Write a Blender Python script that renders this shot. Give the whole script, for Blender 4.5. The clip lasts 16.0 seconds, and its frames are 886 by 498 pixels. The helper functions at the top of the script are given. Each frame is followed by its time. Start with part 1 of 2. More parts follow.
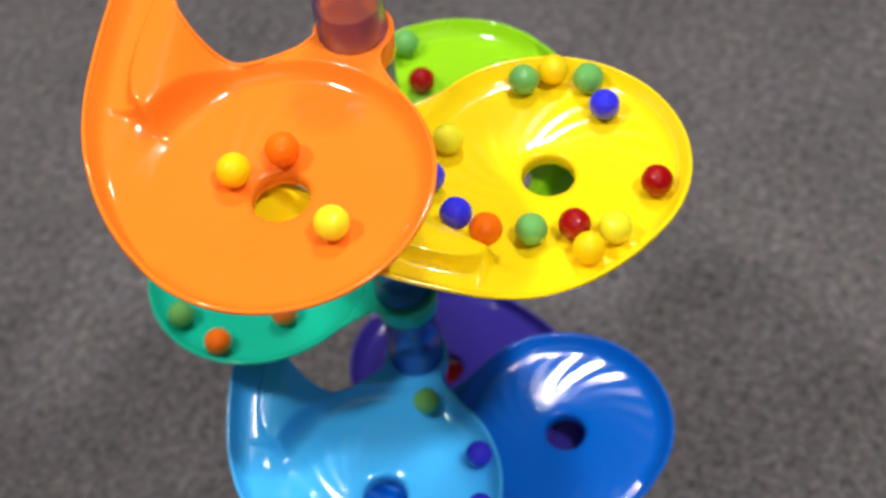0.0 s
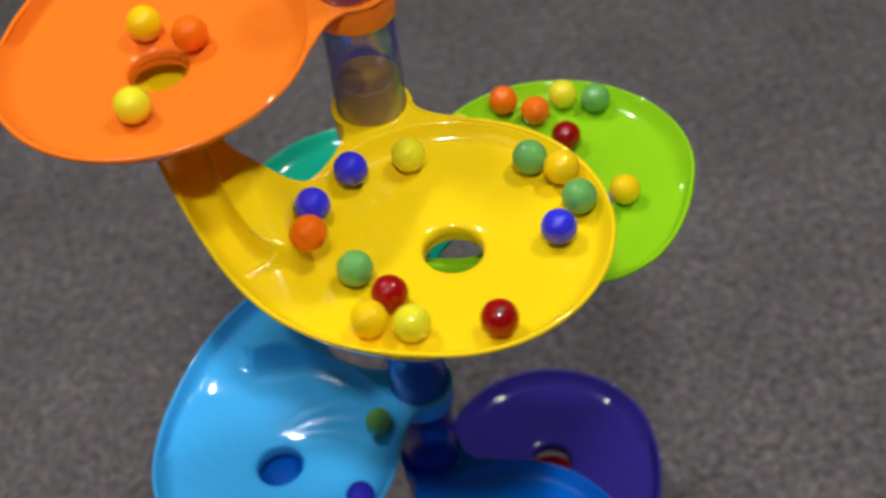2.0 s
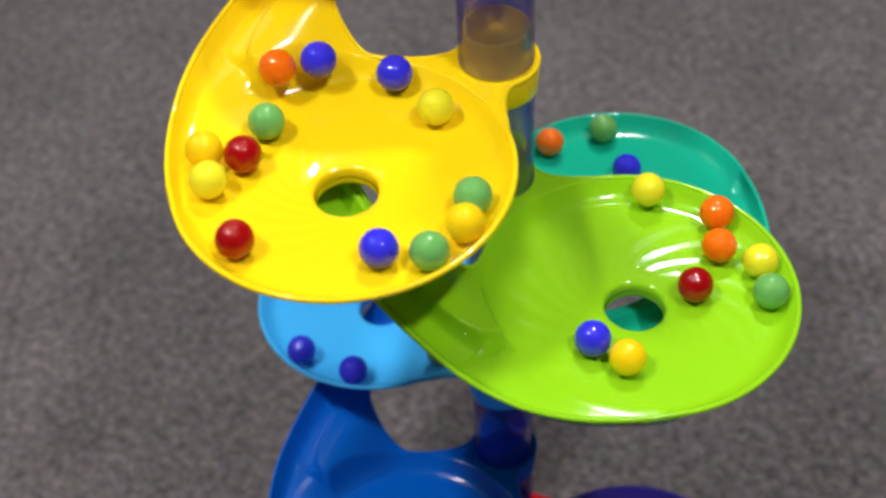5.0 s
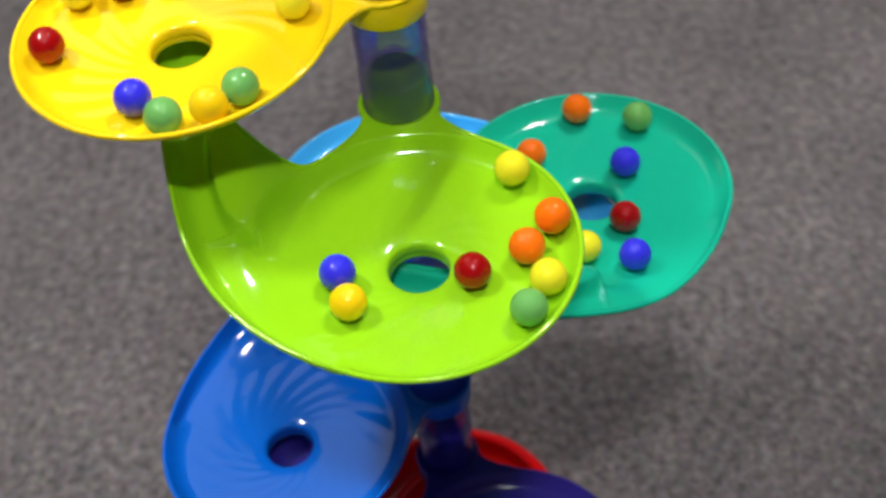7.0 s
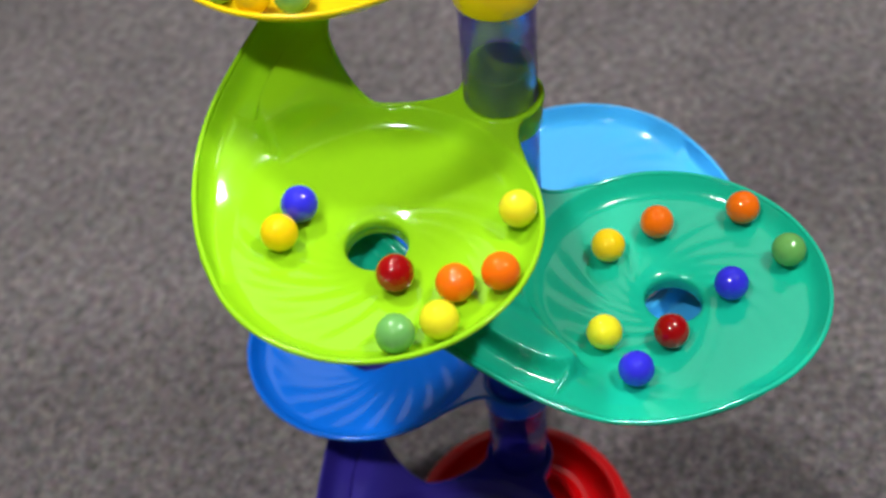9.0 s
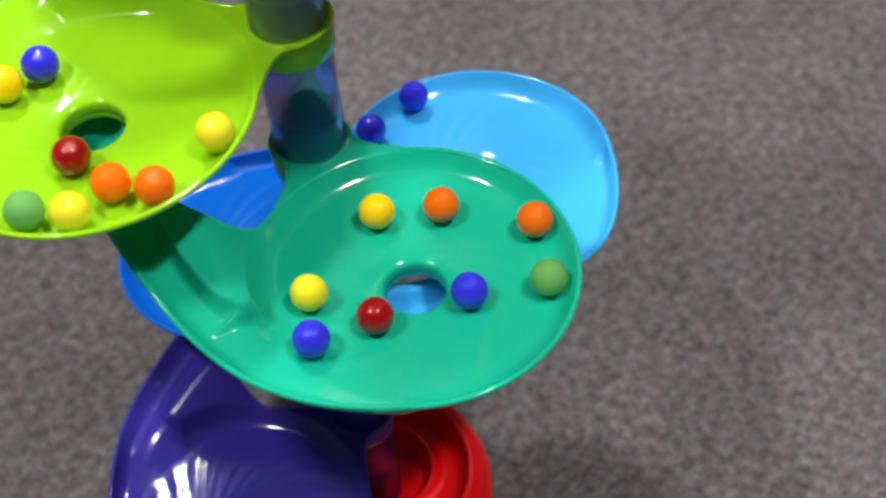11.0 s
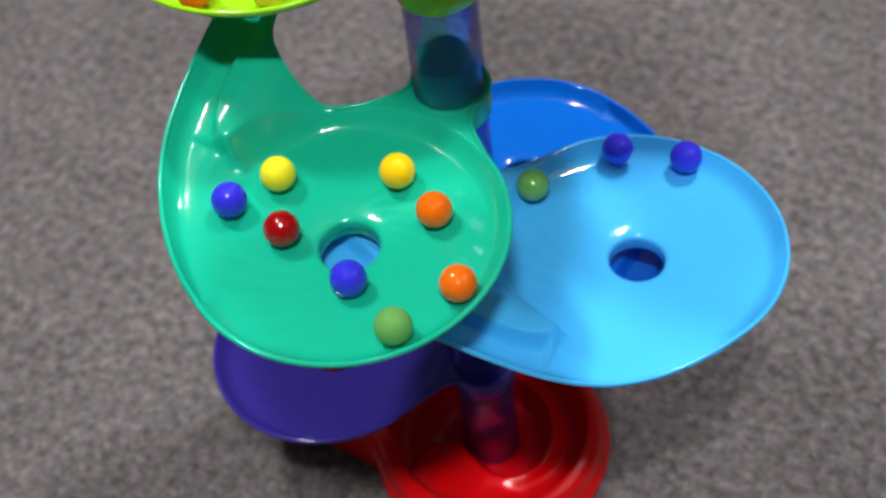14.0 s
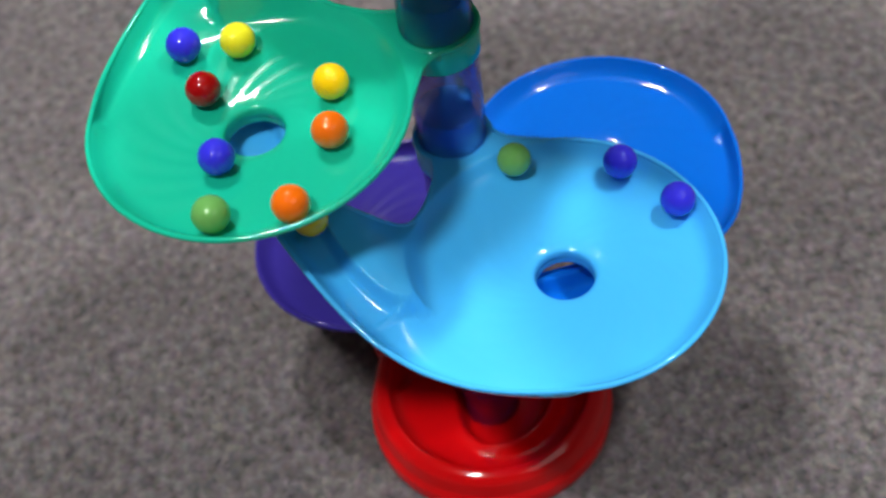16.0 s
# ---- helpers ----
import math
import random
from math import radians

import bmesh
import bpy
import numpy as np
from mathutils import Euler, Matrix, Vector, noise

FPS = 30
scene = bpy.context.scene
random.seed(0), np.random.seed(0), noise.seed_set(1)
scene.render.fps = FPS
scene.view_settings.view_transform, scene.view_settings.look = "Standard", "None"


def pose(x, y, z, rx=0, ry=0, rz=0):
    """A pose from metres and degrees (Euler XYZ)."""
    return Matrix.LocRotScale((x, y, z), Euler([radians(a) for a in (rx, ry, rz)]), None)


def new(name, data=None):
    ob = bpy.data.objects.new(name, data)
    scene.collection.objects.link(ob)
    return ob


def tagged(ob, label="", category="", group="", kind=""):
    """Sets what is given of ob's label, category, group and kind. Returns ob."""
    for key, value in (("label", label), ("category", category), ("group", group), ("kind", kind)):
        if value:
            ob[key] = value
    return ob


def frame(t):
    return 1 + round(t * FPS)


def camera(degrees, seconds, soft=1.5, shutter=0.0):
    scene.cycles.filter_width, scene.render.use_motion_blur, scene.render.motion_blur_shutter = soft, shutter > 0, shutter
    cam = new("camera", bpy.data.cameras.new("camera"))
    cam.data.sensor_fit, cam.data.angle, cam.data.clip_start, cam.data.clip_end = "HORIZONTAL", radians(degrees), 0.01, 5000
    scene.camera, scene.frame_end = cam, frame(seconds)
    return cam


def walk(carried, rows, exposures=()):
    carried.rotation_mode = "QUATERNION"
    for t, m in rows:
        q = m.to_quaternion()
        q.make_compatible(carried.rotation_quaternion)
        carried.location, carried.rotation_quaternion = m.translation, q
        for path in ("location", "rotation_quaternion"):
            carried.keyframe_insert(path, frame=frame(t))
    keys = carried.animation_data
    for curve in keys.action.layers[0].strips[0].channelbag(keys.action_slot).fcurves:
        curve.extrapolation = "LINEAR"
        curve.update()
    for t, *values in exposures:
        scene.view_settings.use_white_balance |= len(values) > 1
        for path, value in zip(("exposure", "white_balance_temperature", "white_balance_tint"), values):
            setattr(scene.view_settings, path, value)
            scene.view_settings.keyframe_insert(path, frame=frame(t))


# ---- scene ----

# ------------------------------------------------------------------ plan
TOP = 0.515          # rim height of the highest tray above the carpet
REACH = 0.0908       # tray centre from the tower's axis
RIM = 0.0698          # tray rim radius
STEP = 0.0705        # drop from tray to tray
TILT_OUT, TILT_SIDE = -0.0317, -0.0236
TURNS = [1.78, 96.87, 181.41, 274.76, 369.62, 465.33, 559.94]
LIFT = [-0.0011, 0.0003, 0.0004, -0.0000, 0.0011, 0.0013, -0.0020]
TUBE = 0.0167
BALL = 0.008

# ------------------------------------------------------------------ camera
cam = camera(34.53, 16.0, soft=2.7, shutter=0.5)
cam.data.dof.use_dof, cam.data.dof.focus_distance, cam.data.dof.aperture_fstop = True, 0.62, 8.5
PATH = [
    (0.0, 0.4189, 0.2623, 0.4663, 37.229, 5.278, 112.114),
    (0.5, 0.3772, 0.3409, 0.4378, 38.579, 5.798, 123.146),
    (0.7, 0.3551, 0.3671, 0.4226, 39.197, 4.874, 127.505),
    (1.0, 0.3086, 0.4168, 0.3980, 41.184, 5.154, 136.652),
    (1.5, 0.2009, 0.4715, 0.3851, 42.672, 4.731, 148.986),
    (2.0, 0.0802, 0.5166, 0.3643, 44.010, 5.456, 162.913),
    (2.2, 0.0337, 0.5215, 0.3509, 44.596, 4.867, 167.916),
    (2.5, -0.0165, 0.5201, 0.3353, 45.430, 4.904, 174.743),
    (3.0, -0.1153, 0.4930, 0.3207, 45.410, 5.590, -172.551),
    (5.5, -0.4365, 0.2410, 0.3176, 43.348, 4.029, -122.360),
    (5.7, -0.4590, 0.2088, 0.3147, 43.035, 5.005, -120.743),
    (6.0, -0.4800, 0.1598, 0.3094, 42.780, 4.579, -117.135),
    (6.2, -0.4930, 0.1254, 0.3023, 42.432, 4.824, -112.289),
    (6.5, -0.5069, 0.0638, 0.3013, 42.157, 5.727, -106.619),
    (7.0, -0.5060, -0.0197, 0.2976, 43.016, 4.686, -94.148),
    (7.5, -0.4798, -0.1059, 0.2892, 43.132, 4.502, -81.051),
    (8.0, -0.4301, -0.1804, 0.2876, 41.652, 4.040, -71.221),
    (8.5, -0.4003, -0.2446, 0.2907, 41.736, 4.141, -61.540),
    (9.0, -0.3692, -0.2999, 0.2880, 41.988, 3.962, -51.351),
    (9.5, -0.3350, -0.3488, 0.2753, 41.424, 3.403, -44.258),
    (10.0, -0.2808, -0.4038, 0.2641, 41.930, 3.623, -39.746),
    (12.5, 0.1110, -0.4697, 0.2257, 40.876, 3.729, 5.663),
    (13.0, 0.1790, -0.4308, 0.2409, 40.875, 3.948, 18.488),
    (13.5, 0.2382, -0.4012, 0.2400, 39.526, 4.893, 26.381),
    (14.0, 0.3002, -0.3712, 0.2363, 40.242, 5.225, 34.432),
    (14.5, 0.3515, -0.3295, 0.2231, 40.890, 5.609, 43.089),
    (15.0, 0.3905, -0.2815, 0.2200, 40.764, 5.573, 50.744),
    (15.3, 0.4184, -0.2291, 0.2081, 40.880, 5.989, 56.756),
    (15.5, 0.4320, -0.2031, 0.2101, 40.337, 5.795, 60.100),
    (16.0, 0.4555, -0.1384, 0.2053, 39.644, 6.123, 67.388),
]
walk(cam, [(t, pose(x, y, z + TOP, rx, ry, rz)) for t, x, y, z, rx, ry, rz in PATH],
     exposures=[(0, -0.12), (1, -0.35), (2, -0.6), (3, -0.4), (5.5, -0.15), (7, -0.05), (8, 0.05), (9, 0.1), (10, 0.1), (12.5, 0.2), (16, 0.25)])

# ------------------------------------------------------------------ light
world = bpy.data.worlds.new("room_air")
world.use_nodes = True
world.node_tree.nodes["Background"].inputs[0].default_value = (0.8, 0.85, 0.9, 1)
world.node_tree.nodes["Background"].inputs[1].default_value = 0.02
scene.world = world
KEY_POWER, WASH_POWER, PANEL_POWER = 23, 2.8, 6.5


# ------------------------------------------------------------------ materials
def nodes_of(name):
    m = bpy.data.materials.new(name)
    m.use_nodes = True
    return m, m.node_tree.nodes, m.node_tree.links, m.node_tree.nodes["Principled BSDF"]


def plastic(name, colour, rough=0.075, glow=0.0, shine=0.45):
    """Moulded glossy plastic: faint mottling, fine scuffs in the gloss, a slight orange-peel relief."""
    m, n, l, p = nodes_of(name)
    tex = n.new("ShaderNodeTexCoord")
    a = n.new("ShaderNodeTexNoise")
    a.inputs["Scale"].default_value, a.inputs["Detail"].default_value = 18, 3
    b = n.new("ShaderNodeTexNoise")
    b.inputs["Scale"].default_value, b.inputs["Detail"].default_value = 420, 2
    l.new(tex.outputs["Object"], a.inputs["Vector"])
    l.new(tex.outputs["Object"], b.inputs["Vector"])
    mix = n.new("ShaderNodeMix")
    mix.data_type = "RGBA"
    l.new(a.outputs["Fac"], mix.inputs["Factor"])
    mix.inputs["A"].default_value = (*[c * 0.93 for c in colour], 1)
    mix.inputs["B"].default_value = (*[min(1, c * 1.05) for c in colour], 1)
    l.new(mix.outputs["Result"], p.inputs["Base Color"])
    r = n.new("ShaderNodeMapRange")
    r.inputs["To Min"].default_value, r.inputs["To Max"].default_value = rough * 0.6, rough * 1.7
    l.new(b.outputs["Fac"], r.inputs["Value"])
    l.new(r.outputs["Result"], p.inputs["Roughness"])
    bump = n.new("ShaderNodeBump")
    bump.inputs["Strength"].default_value, bump.inputs["Distance"].default_value = 0.05, 0.0006
    l.new(a.outputs["Fac"], bump.inputs["Height"])
    l.new(bump.outputs["Normal"], p.inputs["Normal"])
    p.inputs["Specular IOR Level"].default_value = shine
    p.inputs["Subsurface Weight"].default_value = glow
    p.inputs["Subsurface Radius"].default_value = (0.004, 0.004, 0.004)
    p.inputs["Subsurface Scale"].default_value = 1.0
    return m


def tinted(name, colour):
    """Clear tinted plastic tube."""
    m, n, l, p = nodes_of(name)
    out = n["Material Output"]
    n.remove(p)
    see = n.new("ShaderNodeBsdfTransparent")
    see.inputs["Color"].default_value = (*colour, 1)
    shine = n.new("ShaderNodeBsdfGlossy")
    shine.inputs["Color"].default_value = (1, 1, 1, 1)
    shine.inputs["Roughness"].default_value = 0.12
    body = n.new("ShaderNodeBsdfDiffuse")
    body.inputs["Color"].default_value = (0.050, 0.050, 0.46, 1)
    grain = n.new("ShaderNodeTexNoise")
    grain.inputs["Scale"].default_value = 60
    mixa = n.new("ShaderNodeMixShader")
    rng = n.new("ShaderNodeMapRange")
    rng.inputs["To Min"].default_value, rng.inputs["To Max"].default_value = 0.12, 0.16
    l.new(grain.outputs["Fac"], rng.inputs["Value"])
    l.new(rng.outputs["Result"], mixa.inputs[0])
    l.new(see.outputs[0], mixa.inputs[1])
    l.new(body.outputs[0], mixa.inputs[2])
    fres = n.new("ShaderNodeFresnel")
    fres.inputs["IOR"].default_value = 1.28
    mixb = n.new("ShaderNodeMixShader")
    half = n.new("ShaderNodeMath")
    half.operation = "MULTIPLY"
    half.inputs[1].default_value = 0.45
    l.new(fres.outputs[0], half.inputs[0])
    l.new(half.outputs[0], mixb.inputs[0])
    l.new(mixa.outputs[0], mixb.inputs[1])
    l.new(shine.outputs[0], mixb.inputs[2])
    l.new(mixb.outputs[0], out.inputs["Surface"])
    return m


def carpet_material():
    m, n, l, p = nodes_of("carpet_pile")
    tex = n.new("ShaderNodeTexCoord")
    fine = n.new("ShaderNodeTexNoise")
    fine.inputs["Scale"].default_value, fine.inputs["Detail"].default_value, fine.inputs["Roughness"].default_value = 125, 2.5, 0.6
    tuft = n.new("ShaderNodeTexVoronoi")
    tuft.inputs["Scale"].default_value = 190
    broad = n.new("ShaderNodeTexNoise")
    broad.inputs["Scale"].default_value, broad.inputs["Detail"].default_value = 9, 4
    for q in (fine, tuft, broad):
        l.new(tex.outputs["Object"], q.inputs["Vector"])
    ramp = n.new("ShaderNodeValToRGB")
    e = ramp.color_ramp.elements
    e[0].position, e[0].color = 0.26, (0.060, 0.053, 0.052, 1)
    e[1].position, e[1].color = 0.77, (0.225, 0.206, 0.205, 1)
    mid = ramp.color_ramp.elements.new(0.5)
    mid.color = (0.130, 0.115, 0.115, 1)
    speck = n.new("ShaderNodeTexVoronoi")
    speck.inputs["Scale"].default_value = 300
    warp = n.new("ShaderNodeMix")
    warp.data_type, warp.blend_type = "RGBA", "LINEAR_LIGHT"
    warp.inputs["Factor"].default_value = 0.004
    l.new(tex.outputs["Object"], warp.inputs["A"])
    l.new(fine.outputs["Color"], warp.inputs["B"])
    l.new(warp.outputs["Result"], speck.inputs["Vector"])
    tone_of = n.new("ShaderNodeSeparateColor")
    l.new(speck.outputs["Color"], tone_of.inputs["Color"])
    both = n.new("ShaderNodeMix")
    both.inputs["Factor"].default_value = 0.16
    l.new(fine.outputs["Fac"], both.inputs["A"])
    l.new(tone_of.outputs["Red"], both.inputs["B"])
    l.new(both.outputs["Result"], ramp.inputs["Fac"])
    fleck = n.new("ShaderNodeMix")
    fleck.data_type, fleck.blend_type = "RGBA", "SOFT_LIGHT"
    fleck.inputs["Factor"].default_value = 0.09
    l.new(ramp.outputs["Color"], fleck.inputs["A"])
    l.new(speck.outputs["Color"], fleck.inputs["B"])
    tone = n.new("ShaderNodeMix")
    tone.data_type, tone.blend_type = "RGBA", "MULTIPLY"
    tone.inputs["Factor"].default_value = 1
    shade = n.new("ShaderNodeMapRange")
    shade.inputs["From Min"].default_value, shade.inputs["From Max"].default_value = 0.3, 0.7
    shade.inputs["To Min"].default_value, shade.inputs["To Max"].default_value = 0.85, 1.12
    l.new(broad.outputs["Fac"], shade.inputs["Value"])
    l.new(fleck.outputs["Result"], tone.inputs["A"])
    l.new(shade.outputs["Result"], tone.inputs["B"])
    l.new(tone.outputs["Result"], p.inputs["Base Color"])
    p.inputs["Roughness"].default_value = 0.95
    p.inputs["Specular IOR Level"].default_value = 0.1
    bump = n.new("ShaderNodeBump")
    bump.inputs["Strength"].default_value, bump.inputs["Distance"].default_value = 0.35, 0.003
    l.new(tuft.outputs["Distance"], bump.inputs["Height"])
    l.new(bump.outputs["Normal"], p.inputs["Normal"])
    return m


def painted(name, colour):
    m, n, l, p = nodes_of(name)
    a = n.new("ShaderNodeTexNoise")
    a.inputs["Scale"].default_value, a.inputs["Detail"].default_value = 3, 5
    mix = n.new("ShaderNodeMix")
    mix.data_type = "RGBA"
    mix.inputs["A"].default_value = (*[c * 0.94 for c in colour], 1)
    mix.inputs["B"].default_value = (*colour, 1)
    l.new(a.outputs["Fac"], mix.inputs["Factor"])
    l.new(mix.outputs["Result"], p.inputs["Base Color"])
    p.inputs["Roughness"].default_value = 0.8
    return m


COLOURS = dict(orange=(0.95, 0.21, 0.016), yellow=(0.95, 0.66, 0.006), lime=(0.285, 0.62, 0.010), teal=(0.008, 0.47, 0.29),
               sky=(0.058, 0.465, 0.94), blue=(0.002, 0.145, 0.70), purple=(0.045, 0.030, 0.31), red=(0.80, 0.003, 0.005))
PLASTIC = {k: plastic(k + "_plastic", c) for k, c in COLOURS.items()}
SATIN = {k: plastic(k + "_satin_plastic", c, 0.085, shine=0.45) for k, c in COLOURS.items()}
CLEAR = tinted("indigo_clear_plastic", (0.81, 0.79, 0.985))
CARPET = carpet_material()


# ------------------------------------------------------------------ mesh helpers
def part(name, bm, material, parent, label="", smooth=True):
    me = bpy.data.meshes.new(name)
    bm.to_mesh(me)
    bm.free()
    if smooth:
        me.polygons.foreach_set("use_smooth", [True] * len(me.polygons))
    me.materials.append(material)
    ob = new(name, me)
    if parent:
        ob.parent = parent
    if label:
        ob["label"] = label
    return ob


def lathe(profile, steps=64, bm=None, centre=(0, 0), closed=False):
    """A body of revolution about z through centre, from (radius, height) pairs."""
    bm = bm or bmesh.new()
    rings = []
    for r, z in profile:
        rings.append([bm.verts.new((centre[0] + r * math.cos(2 * math.pi * k / steps), centre[1] + r * math.sin(2 * math.pi * k / steps), z)) for k in range(steps)])
    pairs = list(zip(rings, rings[1:])) + ([(rings[-1], rings[0])] if closed else [])
    for a, b in pairs:
        for k in range(steps):
            j = (k + 1) % steps
            bm.faces.new((a[k], a[j], b[j], b[k]))
    return bm


def sweep(points, radius, closed=True, sides=8, bm=None, flat=1.0):
    """A rounded bead along a line of points."""
    bm = bm or bmesh.new()
    n, rings = len(points), []
    for k, p in enumerate(points):
        q0 = points[(k - 1) % n] if closed or k else p
        q1 = points[(k + 1) % n] if closed or k < n - 1 else p
        d = (Vector(q1) - Vector(q0)).normalized()
        side = d.cross(Vector((0, 0, 1))).normalized()
        up = side.cross(d)
        rings.append([bm.verts.new(Vector(p) + radius * (math.cos(2 * math.pi * j / sides) * side + flat * math.sin(2 * math.pi * j / sides) * up)) for j in range(sides)])
    for k in range(n if closed else n - 1):
        a, b = rings[k], rings[(k + 1) % n]
        for j in range(sides):
            i = (j + 1) % sides
            bm.faces.new((a[j], a[i], b[i], b[j]))
    if not closed:
        bm.faces.new(rings[0][::-1])
        bm.faces.new(rings[-1])
    bmesh.ops.recalc_face_normals(bm, faces=bm.faces)
    return bm


def smoothstep(a, b, x):
    u = min(1.0, max(0.0, (x - a) / (b - a)))
    return u * u * (3 - 2 * u)


def along(knots, x):
    """Value at x on a line through (x, value) knots, ascending."""
    for (x0, v0), (x1, v1) in zip(knots, knots[1:]):
        if x <= x1:
            return v0 + (v1 - v0) * (x - x0) / (x1 - x0)
    return knots[-1][1]


def rounded(points, per=8):
    """A smooth line through points (Catmull-Rom), open."""
    out = []
    for k in range(len(points) - 1):
        p = [Vector(points[max(0, min(len(points) - 1, k + j))]) for j in (-1, 0, 1, 2)]
        for s in range(per):
            t = s / per
            out.append(0.5 * (2 * p[1] + (p[2] - p[0]) * t + (2 * p[0] - 5 * p[1] + 4 * p[2] - p[3]) * t * t + (3 * p[1] - p[0] - 3 * p[2] + p[3]) * t ** 3))
    out.append(Vector(points[-1]))
    return out


# ------------------------------------------------------------------ the tray (local: x outward from the axis, y to the next tray)
OUTER_EDGE = [(-0.0362, -0.1005), (-0.0161, -0.1036), (0.01, -0.1046), (0.0373, -0.1033), (0.0625, -0.1003), (0.0849, -0.0954), (0.1043, -0.0868), (0.1195, -0.0756), (0.1296, -0.0658), (0.1381, -0.0558), (0.1452, -0.0456), (0.1514, -0.035)]
LEDGE = [(-0.040, -0.0735), (-0.022, -0.0752), (-0.006, -0.0788), (0.010, -0.0808), (0.025, -0.0824), (0.040, -0.0834), (0.052, -0.0828), (0.063, -0.0808), (0.0710, -0.0780), (0.0756, -0.0744), (0.0778, -0.0702), (0.0792, -0.0638), (0.0815, -0.052), (0.10, -0.040), (0.16, -0.03)]
BOWL = [(0.0130, -0.0195), (0.0132, -0.0165), (0.0135, -0.0146), (0.0142, -0.0136), (0.0155, -0.0129), (0.0180, -0.0122), (0.024, -0.0113), (0.045, -0.0092), (0.08, -0.0070)]


HOLE = 0.0133


def finer(knots, per=6):
    return [(p.x, p.y) for p in rounded([(a, b, 0) for a, b in knots], per)]


EDGE_LINE, LEDGE_LINE, BOWL_LINE = finer(OUTER_EDGE), finer(LEDGE), finer(BOWL, 4)


def ramp_height(x, y):
    d = 0.118 - x
    rise = max(0.0, d) if abs(d) > 0.018 else (d + 0.018) ** 2 / 0.072
    return 0.30 * rise * (1 - smoothstep(-0.075, -0.043, y))


def wall(depth, width, shoulder=0.0016):
    """0 at the top of a wall, 1 on the floor, steep above and rounded below."""
    depth = max(0.0, depth)
    u = min(1.0, (depth + 0.4 * shoulder) * depth / (depth + shoulder) / width)     # a rounded shoulder at the top
    return 1 - (1 - u) ** 2.3


def sunk(x, y):
    """0 on the web, collar and rims, 1 on the floor of bowl and chute."""
    bowl = wall(RIM - 0.0006 - math.hypot(x - REACH, y), 0.0095)
    far = y - along(EDGE_LINE, x) - 0.0006
    slope = (along(LEDGE_LINE, x + 0.001) - along(LEDGE_LINE, x - 0.001)) / 0.002
    near = (along(LEDGE_LINE, x) - y) / math.sqrt(1 + slope * slope)
    lip = wall(near, 0.0044, 0.0007)
    chute = min(wall(far, 0.0090), lip, wall(x + 0.0335, 0.007), wall(0.152 - x, 0.01))
    h = max(0.0, min(1.0, 0.5 + 0.5 * (bowl - chute) / 0.13))
    return min(1.0, chute + (bowl - chute) * h + 0.13 * h * (1 - h) * (1 - max(bowl, chute)))


def tray_height(x, y, swirl=True):
    dx = x - REACH
    r = math.hypot(dx, y)
    top = ramp_height(x, y)
    bowl = along(BOWL_LINE, r)
    if swirl and 0.0145 < r < 0.064:
        a = math.atan2(y, dx)
        bowl += 0.00015 * (r / 0.05) ** 1.1 * smoothstep(0.0145, 0.020, r) * (1 - smoothstep(0.052, 0.064, r)) * math.sin(20 * a + 18 * math.log(r / HOLE))
    blend = 0.0110 + 0.0080 * smoothstep(0.002, 0.022, math.hypot(x - 0.077, y + 0.070))     # the chute's end: a step by the ledge, a slope further out
    floor = bowl + (top - 0.0095 - bowl) * smoothstep(0.0700 - blend, 0.0705 + 0.7 * blend, r) * (1 - smoothstep(-0.050, -0.012, y))
    return top + (floor - top) * sunk(x, y)


def lean(x, y):
    return TILT_OUT * (x - REACH) + TILT_SIDE * y


def tray_outline():
    """The tray's edge seen from above, counter-clockwise."""
    pts = []
    for a in range(-30, 152, 3):
        pts.append((REACH + RIM * math.cos(radians(a)), RIM * math.sin(radians(a))))
    pts += [(p.x, p.y) for p in rounded([(0.0265, 0.0305, 0), (0.0215, 0.0245, 0), (0.0160, 0.0195, 0), (0.0110, 0.0170, 0)], 5)]
    for a in range(66, 295, 6):
        pts.append((0.0182 * math.cos(radians(a)), 0.0182 * math.sin(radians(a))))
    pts += [(p.x, p.y) for p in rounded([(0.0110, -0.0175, 0), (0.0160, -0.0200, 0), (0.0215, -0.0245, 0), (0.0280, -0.0315, 0), (0.0342, -0.0405, 0), (0.0368, -0.050, 0), (0.0366, -0.0610, 0), (0.0318, -0.0712, 0),
                                         (0.0232, -0.0764, 0), (0.0120, -0.0776, 0), (-0.005, -0.0754, 0), (-0.021, -0.0722, 0), (-0.0335, -0.0732, 0), (-0.0360, -0.0870, 0), (-0.0335, -0.1005, 0)], 5)]
    pts += [(p.x, p.y) for p in rounded([(x, y, 0) for x, y in OUTER_EDGE[1:-1]], 6)]
    clean = [pts[0]]
    for p in pts[1:]:
        if math.dist(p, clean[-1]) > 0.0008:
            clean.append(p)
    return clean


def in_polygon(x, y, poly):
    hit, n = False, len(poly)
    for k in range(n):
        (x0, y0), (x1, y1) = poly[k], poly[(k + 1) % n]
        if (y0 > y) != (y1 > y) and x < (x1 - x0) * (y - y0) / (y1 - y0) + x0:
            hit = not hit
    return hit


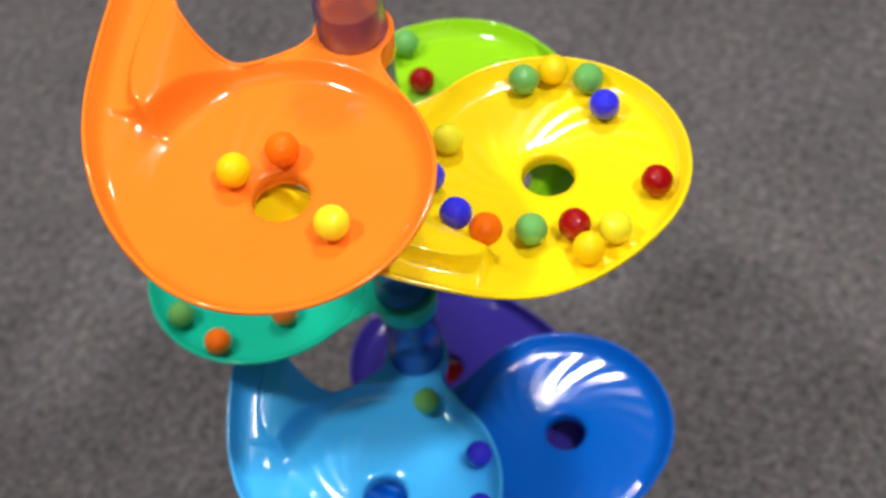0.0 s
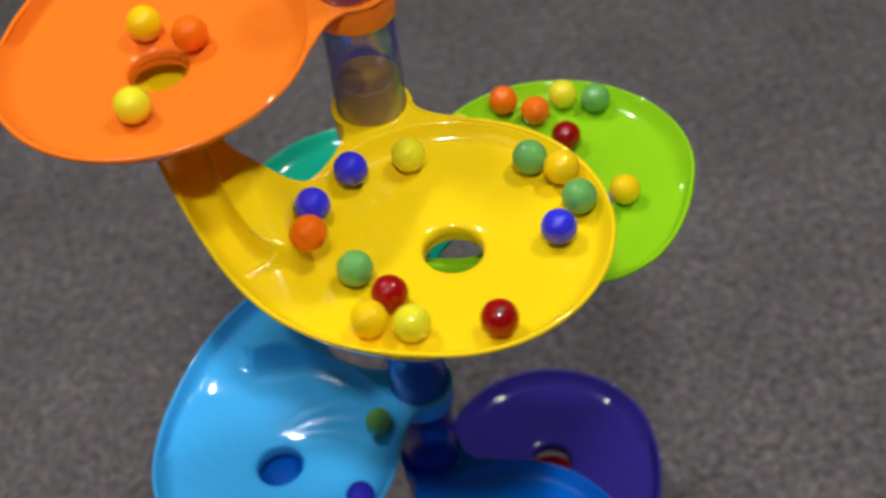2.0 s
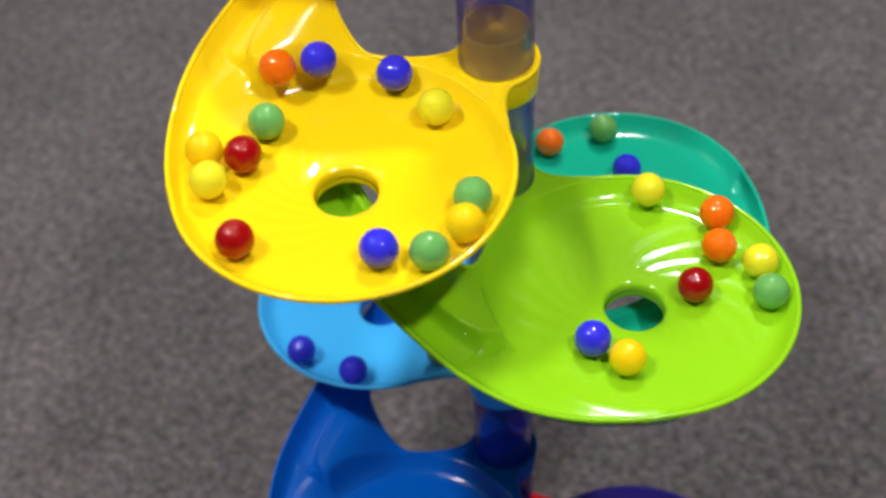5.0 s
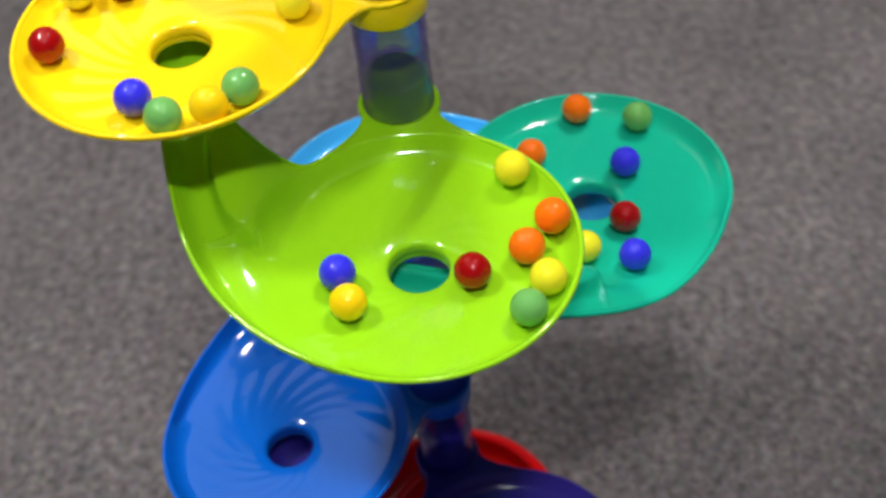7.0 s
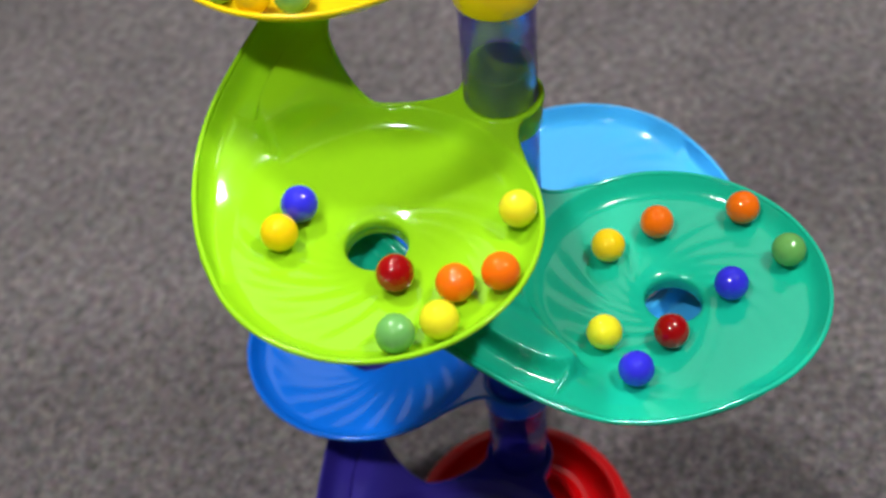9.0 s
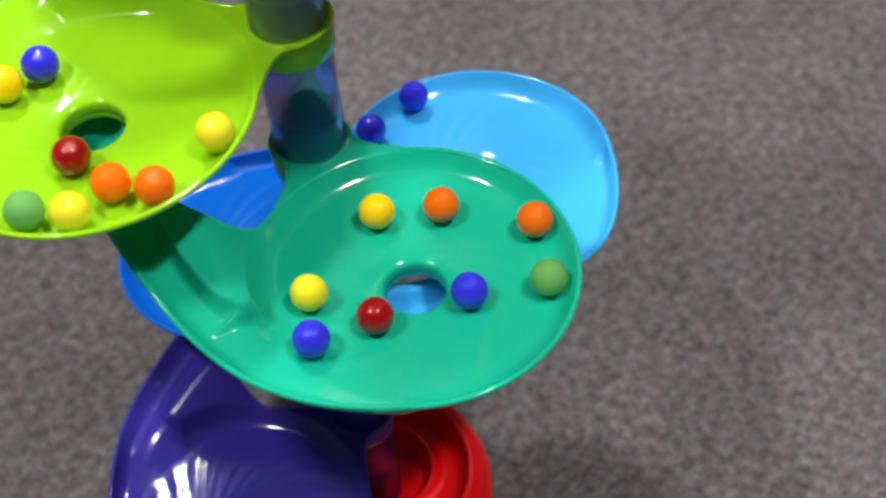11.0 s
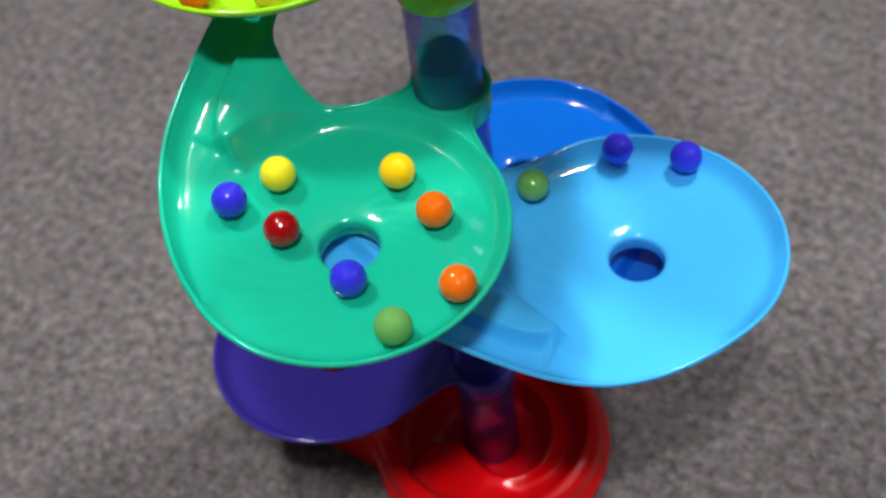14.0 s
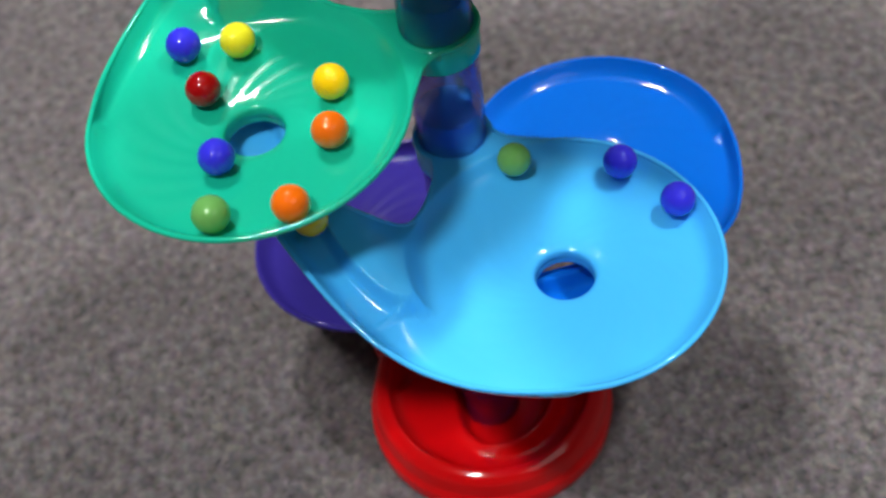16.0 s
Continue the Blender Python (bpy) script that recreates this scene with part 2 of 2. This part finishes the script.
def tray_meshes():
    """The shell (bowl, chute, web and collar plate in one skin) and the bead round its edge."""
    from mathutils.geometry import delaunay_2d_cdt
    outline = tray_outline()
    steps, join = 176, 0.0640
    bm = bmesh.new()
    radii = [0.0130, 0.0132, 0.0133, 0.0135, 0.0138, 0.0142, 0.0148, 0.0155, 0.0165, 0.018] + [0.018 + (join - 0.018) * k / 24 for k in range(1, 25)]
    rings = []
    for r in radii:
        ring = []
        for k in range(steps):
            a = 2 * math.pi * k / steps
            x, y = REACH + r * math.cos(a), r * math.sin(a)
            ring.append(bm.verts.new((x, y, tray_height(x, y) + lean(x, y))))
        rings.append(ring)
    for a, b in zip(rings, rings[1:]):
        for k in range(steps):
            j = (k + 1) % steps
            bm.faces.new((a[j], a[k], b[k], b[j]))
    flat = [Vector(p) for p in outline]
    n = len(flat)
    edges = [(k, (k + 1) % n) for k in range(n)]
    circle = [(REACH + join * math.cos(2 * math.pi * k / steps), join * math.sin(2 * math.pi * k / steps)) for k in range(steps)]
    flat += [Vector(p) for p in circle]
    edges += [(n + k, n + (k + 1) % steps) for k in range(steps)]
    for r in (0.0651, 0.0662, 0.0672, 0.0681, 0.0689, 0.0697):
        for k in range(steps):
            a = 2 * math.pi * (k + 0.5 * (round(r * 1e4) % 2)) / steps
            x, y = REACH + r * math.cos(a), r * math.sin(a)
            if in_polygon(x, y, outline):
                flat.append(Vector((x, y)))
    for i in range(92):
        x = -0.030 + 0.0012 * i
        y, slope = along(LEDGE_LINE, x), (along(LEDGE_LINE, x + 0.001) - along(LEDGE_LINE, x - 0.001)) / 0.002
        long = math.hypot(1, slope)
        for d in (-0.0005, 0.0003, 0.0009, 0.0017, 0.0027, 0.0040):
            px, py = x + d * slope / long, y - d / long
            if math.hypot(px - REACH, py) > 0.0706 and in_polygon(px, py, outline) and min((px - p[0]) ** 2 + (py - p[1]) ** 2 for p in outline) > 0.0007 ** 2:
                flat.append(Vector((px, py)))
    g = 0.0013
    for i in range(-32, 120):
        for j in range(-82, 24):
            x, y = i * g + (j % 2) * g / 2, j * g
            if math.hypot(x - REACH, y) > 0.0706 and in_polygon(x, y, outline):
                if min((x - p[0]) ** 2 + (y - p[1]) ** 2 for p in outline) > 0.0007 ** 2:
                    flat.append(Vector((x, y)))
    vs, es, fs, *_ = delaunay_2d_cdt(flat, edges, [], 0, 1e-7)
    made = [None] * len(vs)
    for f in fs:
        cx, cy = sum(vs[k].x for k in f) / 3, sum(vs[k].y for k in f) / 3
        if math.hypot(cx - REACH, cy) < join * 0.9999 or not in_polygon(cx, cy, outline):
            continue
        for k in f:
            if made[k] is None:
                x, y = vs[k]
                made[k] = bm.verts.new((x, y, tray_height(x, y) + lean(x, y)))
        try:
            bm.faces.new([made[k] for k in f])
        except ValueError:
            pass
    bmesh.ops.remove_doubles(bm, verts=bm.verts, dist=0.00002)
    for f in bm.faces:
        if f.normal.z < 0 and f.calc_center_median().z > -0.014:
            f.normal_flip()
    edge = [(x, y, tray_height(x, y) + lean(x, y) - 0.0006) for x, y in outline]
    return bm, sweep(edge, 0.0013, sides=8)


shell_bm, rim_bm = tray_meshes()
shell_mesh, rim_mesh = bpy.data.meshes.new("shell"), bpy.data.meshes.new("rim")
for bm_, me_ in ((shell_bm, shell_mesh), (rim_bm, rim_mesh)):
    bm_.to_mesh(me_)
    bm_.free()
    me_.polygons.foreach_set("use_smooth", [True] * len(me_.polygons))


# ------------------------------------------------------------------ room
def box(name, lo, hi, material, label, category):
    bm = bmesh.new()
    bmesh.ops.create_cube(bm, size=1)
    for v in bm.verts:
        v.co = Vector([lo[k] + (hi[k] - lo[k]) * (v.co[k] + 0.5) for k in range(3)])
    return tagged(part(name, bm, material, None, smooth=False), label, category, kind="structure")


WALL = painted("wall_paint", (0.26, 0.25, 0.25))
CEILING = painted("ceiling_paint", (0.80, 0.80, 0.79))
box("floor", (-3.1, -3.1, -0.1), (3.1, 3.1, 0), CARPET, "grey-brown flecked short-pile carpet under the toy", "carpet")
box("wall_north", (-3.0, 3.0, 0), (3.0, 3.1, 2.6), WALL, "plain pale painted wall closing the room", "wall")
box("wall_south", (-3.0, -3.1, 0), (3.0, -3.0, 2.6), WALL, "plain pale painted wall closing the room", "wall")
box("wall_east", (3.0, -3.1, 0), (3.1, 3.1, 2.6), WALL, "plain pale painted wall closing the room", "wall")
box("wall_west", (-3.1, -3.1, 0), (-3.0, 3.1, 2.6), WALL, "plain pale painted wall closing the room", "wall")
box("ceiling", (-3.1, -3.1, 2.6), (3.1, 3.1, 2.7), CEILING, "plain white painted ceiling of the room", "ceiling")


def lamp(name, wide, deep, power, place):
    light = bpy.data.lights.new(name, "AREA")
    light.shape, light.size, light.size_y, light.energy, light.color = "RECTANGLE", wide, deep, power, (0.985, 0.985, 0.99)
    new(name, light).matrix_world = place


# three added lamps stand in for a light that moves with the camera: they shine down, added fills wash the ceiling; one
# wide dim panel further off
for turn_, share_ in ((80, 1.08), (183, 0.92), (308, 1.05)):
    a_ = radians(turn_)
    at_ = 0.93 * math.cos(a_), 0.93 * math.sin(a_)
    lamp("added_key_lamp", 0.11, 0.24, KEY_POWER * share_, pose(*at_, 2.2, 0, 0, turn_) @ pose(0, 0, 0, 0, 24, 0))
    # added fill, facing up so the ceiling bounces soft light onto the trays
    lamp("added_fill_light", 0.4, 0.4, WASH_POWER, pose(*at_, 2.24, 180, 0, turn_))
lamp("ceiling_panel", 1.3, 1.6, PANEL_POWER, pose(2.0 * math.cos(radians(30)), 2.0 * math.sin(radians(30)), 2.57, 0, 0, 30))

# ------------------------------------------------------------------ the toy tower
tower = tagged(new("marble_run_tower"), "tall plastic marble run with rainbow swirl trays round an indigo tube", "marble run")
NAMES = ["orange", "yellow", "lime", "teal", "sky", "blue", "purple"]


def tray_frame(k):
    return pose(0, 0, TOP - k * STEP + LIFT[k], 0, 0, TURNS[k])


def tray(k):
    colour = NAMES[k]
    sh = shell_mesh.copy()
    sh.materials.append(SATIN[colour])
    ob = new("tray", sh)
    ob.parent, ob.matrix_local = tower, tray_frame(k)
    ob["label"] = {"sky": "sky-blue", "teal": "teal-green", "lime": "lime-green"}.get(colour, colour) + " glossy swirl tray with a centre hole and chute"
    mod = ob.modifiers.new("thickness", "SOLIDIFY")
    mod.thickness, mod.offset = 0.0018, -1
    ri = rim_mesh.copy()
    ri.materials.append(PLASTIC[colour])
    rim = new("rim", ri)
    rim.parent = ob
    z = lean(0, 0)
    part("collar", lathe([(0.0150, z - 0.015), (0.0184, z - 0.015), (0.0187, z - 0.0142), (0.0187, z - 0.0014), (0.0182, z - 0.0006), (0.0150, z - 0.0006)], closed=True), PLASTIC[colour], ob)
    part("spigot", lathe([(0.0002, z + 0.0170), (0.0130, z + 0.0170), (0.0136, z + 0.0175), (0.0146, z + 0.0175), (0.0152, z + 0.0166), (0.0152, z - 0.012)]), PLASTIC[colour], ob)
    zh = -0.0195 + lean(REACH, 0)
    part("spout", lathe([(0.0130, zh + 0.001), (0.0131, zh - 0.0015), (0.0137, zh - 0.0022), (0.0146, zh - 0.0015), (0.0148, zh + 0.004)], 48, centre=(REACH, 0), closed=True), PLASTIC[colour], ob)
    return ob


for k_ in range(7):
    tray(k_)


def tube(z0, z1):
    bm = lathe([(TUBE, z0), (TUBE, z1), (TUBE - 0.0008, z1 + 0.0006), (TUBE - 0.0014, z1), (TUBE - 0.0014, z0)], closed=True)
    ob = part("tube", bm, CLEAR, tower, "clear indigo-tinted plastic connecting tube")
    return ob


for k_ in range(8):
    low = TOP - k_ * STEP + lean(0, 0) + (LIFT[k_] if k_ < 7 else 0) + 0.0005
    tube(low if k_ < 7 else 0.006, low + STEP - 0.0160 if k_ < 7 else TOP - 6 * STEP + lean(0, 0) - 0.0155)

LOBE = TURNS[6] % 360     # the catching lobe stands under the lowest tray's hole


def base_turn(a):
    return (a - LOBE + 180) % 360 - 180


def base_edge(a):
    """Radius of the rim's crest in the direction a (degrees)."""
    d = base_turn(a)
    w = math.exp(-(d / 18) ** 4) if d < 0 else math.exp(-(d / 16) ** 3)
    return 0.0590 + 0.0470 * w


def base_height(r, a, edge):
    d = base_turn(a)
    climb = smoothstep(-30, -16, d) * (1 - smoothstep(8, 62, d)) * smoothstep(0.050, 0.074, r)
    e = (a - 218 - 22 * ((r - 0.034) / 0.022) ** 2) % 360
    ring = 0.0185 + 0.0165 * smoothstep(30, 140, e)
    ramp = 0.0105 + 0.0095 * smoothstep(0, 13, e) * (1 - smoothstep(25, 150, e))
    floor = 0.006 + (ramp - 0.006) * smoothstep(ring - 0.005, ring + 0.003, r)
    floor += 0.0105 * smoothstep(70, 165, e) * (1 - smoothstep(300, 345, e)) * math.exp(-((r - ring - 0.0035) / 0.0040) ** 2)
    floor += 0.034 * climb
    top = 0.0285 + 0.030 * climb
    u = min(1.0, max(0.0, (edge - r) / 0.010))
    return top + (floor - top) * (1 - (1 - u) ** 2.4)


def base_mesh():
    bm = bmesh.new()
    steps, rings = 192, []
    for i in range(45):
        ring = []
        for k in range(steps):
            a = 360 * k / steps
            e = base_edge(a)
            r = 0.0145 + (e - 0.0145) * i / 44
            ring.append(bm.verts.new((r * math.cos(radians(a)), r * math.sin(radians(a)), base_height(r, a, e))))
        rings.append(ring)
    # sloping shoulder, outer wall, step and foot
    for grow, share, drop in ((0.0008, 1.0, -0.0002), (0.0020, 1.0, 0.0001), (0.0050, 1.0, 0.0014), (0.0080, 1.0, 0.0036), (0.0092, 1.0, 0.0060), (0.0096, 0.52, 0.0), (0.0100, 0.46, 0.0),
                              (0.0122, 0.42, 0.0), (0.0128, 0.38, 0.0), (0.0130, 0.08, 0.0), (0.0122, 0.0, 0.0)):
        ring = []
        for k in range(steps):
            a = 360 * k / steps
            e = base_edge(a)
            z = base_height(e, a, e) * share - drop
            slim = 1 - 0.5 * smoothstep(0.062, 0.09, e)
            ring.append(bm.verts.new(((e + grow * slim) * math.cos(radians(a)), (e + grow * slim) * math.sin(radians(a)), max(0.0, z))))
        rings.append(ring)
    for p, q in zip(rings, rings[1:]):
        for k in range(steps):
            j = (k + 1) % steps
            bm.faces.new((p[k], q[k], q[j], p[j]))
    bmesh.ops.recalc_face_normals(bm, faces=bm.faces)
    return bm


base = part("base", base_mesh(), PLASTIC["red"], tower, "glossy red round base with a spiral track and catching lobe")
part("spigot", lathe([(0.0002, 0.0315), (0.0130, 0.0315), (0.0136, 0.0320), (0.0146, 0.0320), (0.0152, 0.0311), (0.0152, 0.002)]), PLASTIC["red"], base)

# ------------------------------------------------------------------ marbles
MARBLE = dict(red=plastic("marble_red", (0.33, 0.002, 0.003), 0.02, shine=0.6), orange=plastic("marble_orange", (0.95, 0.165, 0.004), 0.02, shine=0.6), yellow=plastic("marble_yellow", (0.98, 0.62, 0.004), 0.02, shine=0.6),
              lemon=plastic("marble_lemon", (0.86, 0.78, 0.022), 0.02, shine=0.6), green=plastic("marble_green", (0.15, 0.42, 0.10), 0.02, shine=0.6), blue=plastic("marble_blue", (0.036, 0.032, 0.72), 0.02, shine=0.6))
ON_TRAYS = {   # tray: colour, millimetres outward from the axis and sideways
    0: [("yellow", 90.5, -21.1), ("orange", 73.1, -5.1), ("lemon", 105.5, 32.8)],
    1: [("blue", 37.2, -25.3), ("lemon", 39.5, 2.0), ("blue", 58.0, -50.3), ("orange", 74.7, -57.8), ("green", 93.2, -45.5), ("red", 112.6, -37.8), ("yellow", 122.3, -51.0), ("lemon", 132.2, -36.1), ("red", 145.9, -2.9), ("green", 66.9, 50.0), ("yellow", 80.5, 59.1), ("green", 99.3, 58.0), ("blue", 111.0, 42.0)],
    2: [("lemon", 52.4, 46.2), ("blue", 99.0, -34.1), ("yellow", 116.0, -30.4), ("red", 105.1, 22.4), ("orange", 96.7, 46.6), ("orange", 83.1, 59.5), ("lemon", 115.4, 53.0), ("green", 130.4, 42.8)],
    3: [("yellow", 53.7, 3.8), ("lemon", 78.2, -42.9), ("blue", 100.2, -53.7), ("red", 102.4, -25.3), ("orange", 65.8, 29.3), ("orange", 96.4, 58.1), ("blue", 112.2, 14.5), ("green", 126.2, 44.9)],
    4: [("green", 32.3, 13.5), ("blue", 61.7, 52.5), ("blue", 94.8, 59.9), ("yellow", 32.0, -89.2)],
}


def marble_mesh(colour):
    me = bpy.data.meshes.new("marble")
    bm = bmesh.new()
    bmesh.ops.create_uvsphere(bm, u_segments=36, v_segments=20, radius=BALL)
    bm.to_mesh(me)
    bm.free()
    me.polygons.foreach_set("use_smooth", [True] * len(me.polygons))
    me.materials.append(MARBLE[colour])
    return me


MARBLE_MESH = {c: marble_mesh(c) for c in MARBLE}
WORDS = dict(red="dark red", orange="bright orange", yellow="warm yellow", lemon="pale lemon-yellow", green="soft green", blue="violet-blue")


def resting_height(x, y):
    """Height of a marble's centre above the tray's plane when it rests at x, y."""
    best = -1.0
    for i in range(-6, 7):
        for j in range(-6, 7):
            dx, dy = i * BALL / 6, j * BALL / 6
            d2 = dx * dx + dy * dy
            if d2 < BALL * BALL and math.hypot(x + dx - REACH, y + dy) > HOLE:
                best = max(best, tray_height(x + dx, y + dy, False) + lean(x + dx, y + dy) + math.sqrt(BALL * BALL - d2))
    return best


for k_, balls in ON_TRAYS.items():
    for colour, out_mm, side_mm in balls:
        x_, y_ = out_mm / 1000, side_mm / 1000
        ob_ = new("marble", MARBLE_MESH[colour])
        ob_.matrix_world = tray_frame(k_) @ pose(x_, y_, resting_height(x_, y_), 40 * x_ * 100, 70 * y_ * 100, 0)
        tray_word = {"sky": "sky-blue", "teal": "teal-green", "lime": "lime-green"}.get(NAMES[k_], NAMES[k_])
        tagged(ob_, WORDS[colour] + " glossy solid marble on the " + tray_word + " tray", "marble", "marbles on the trays")
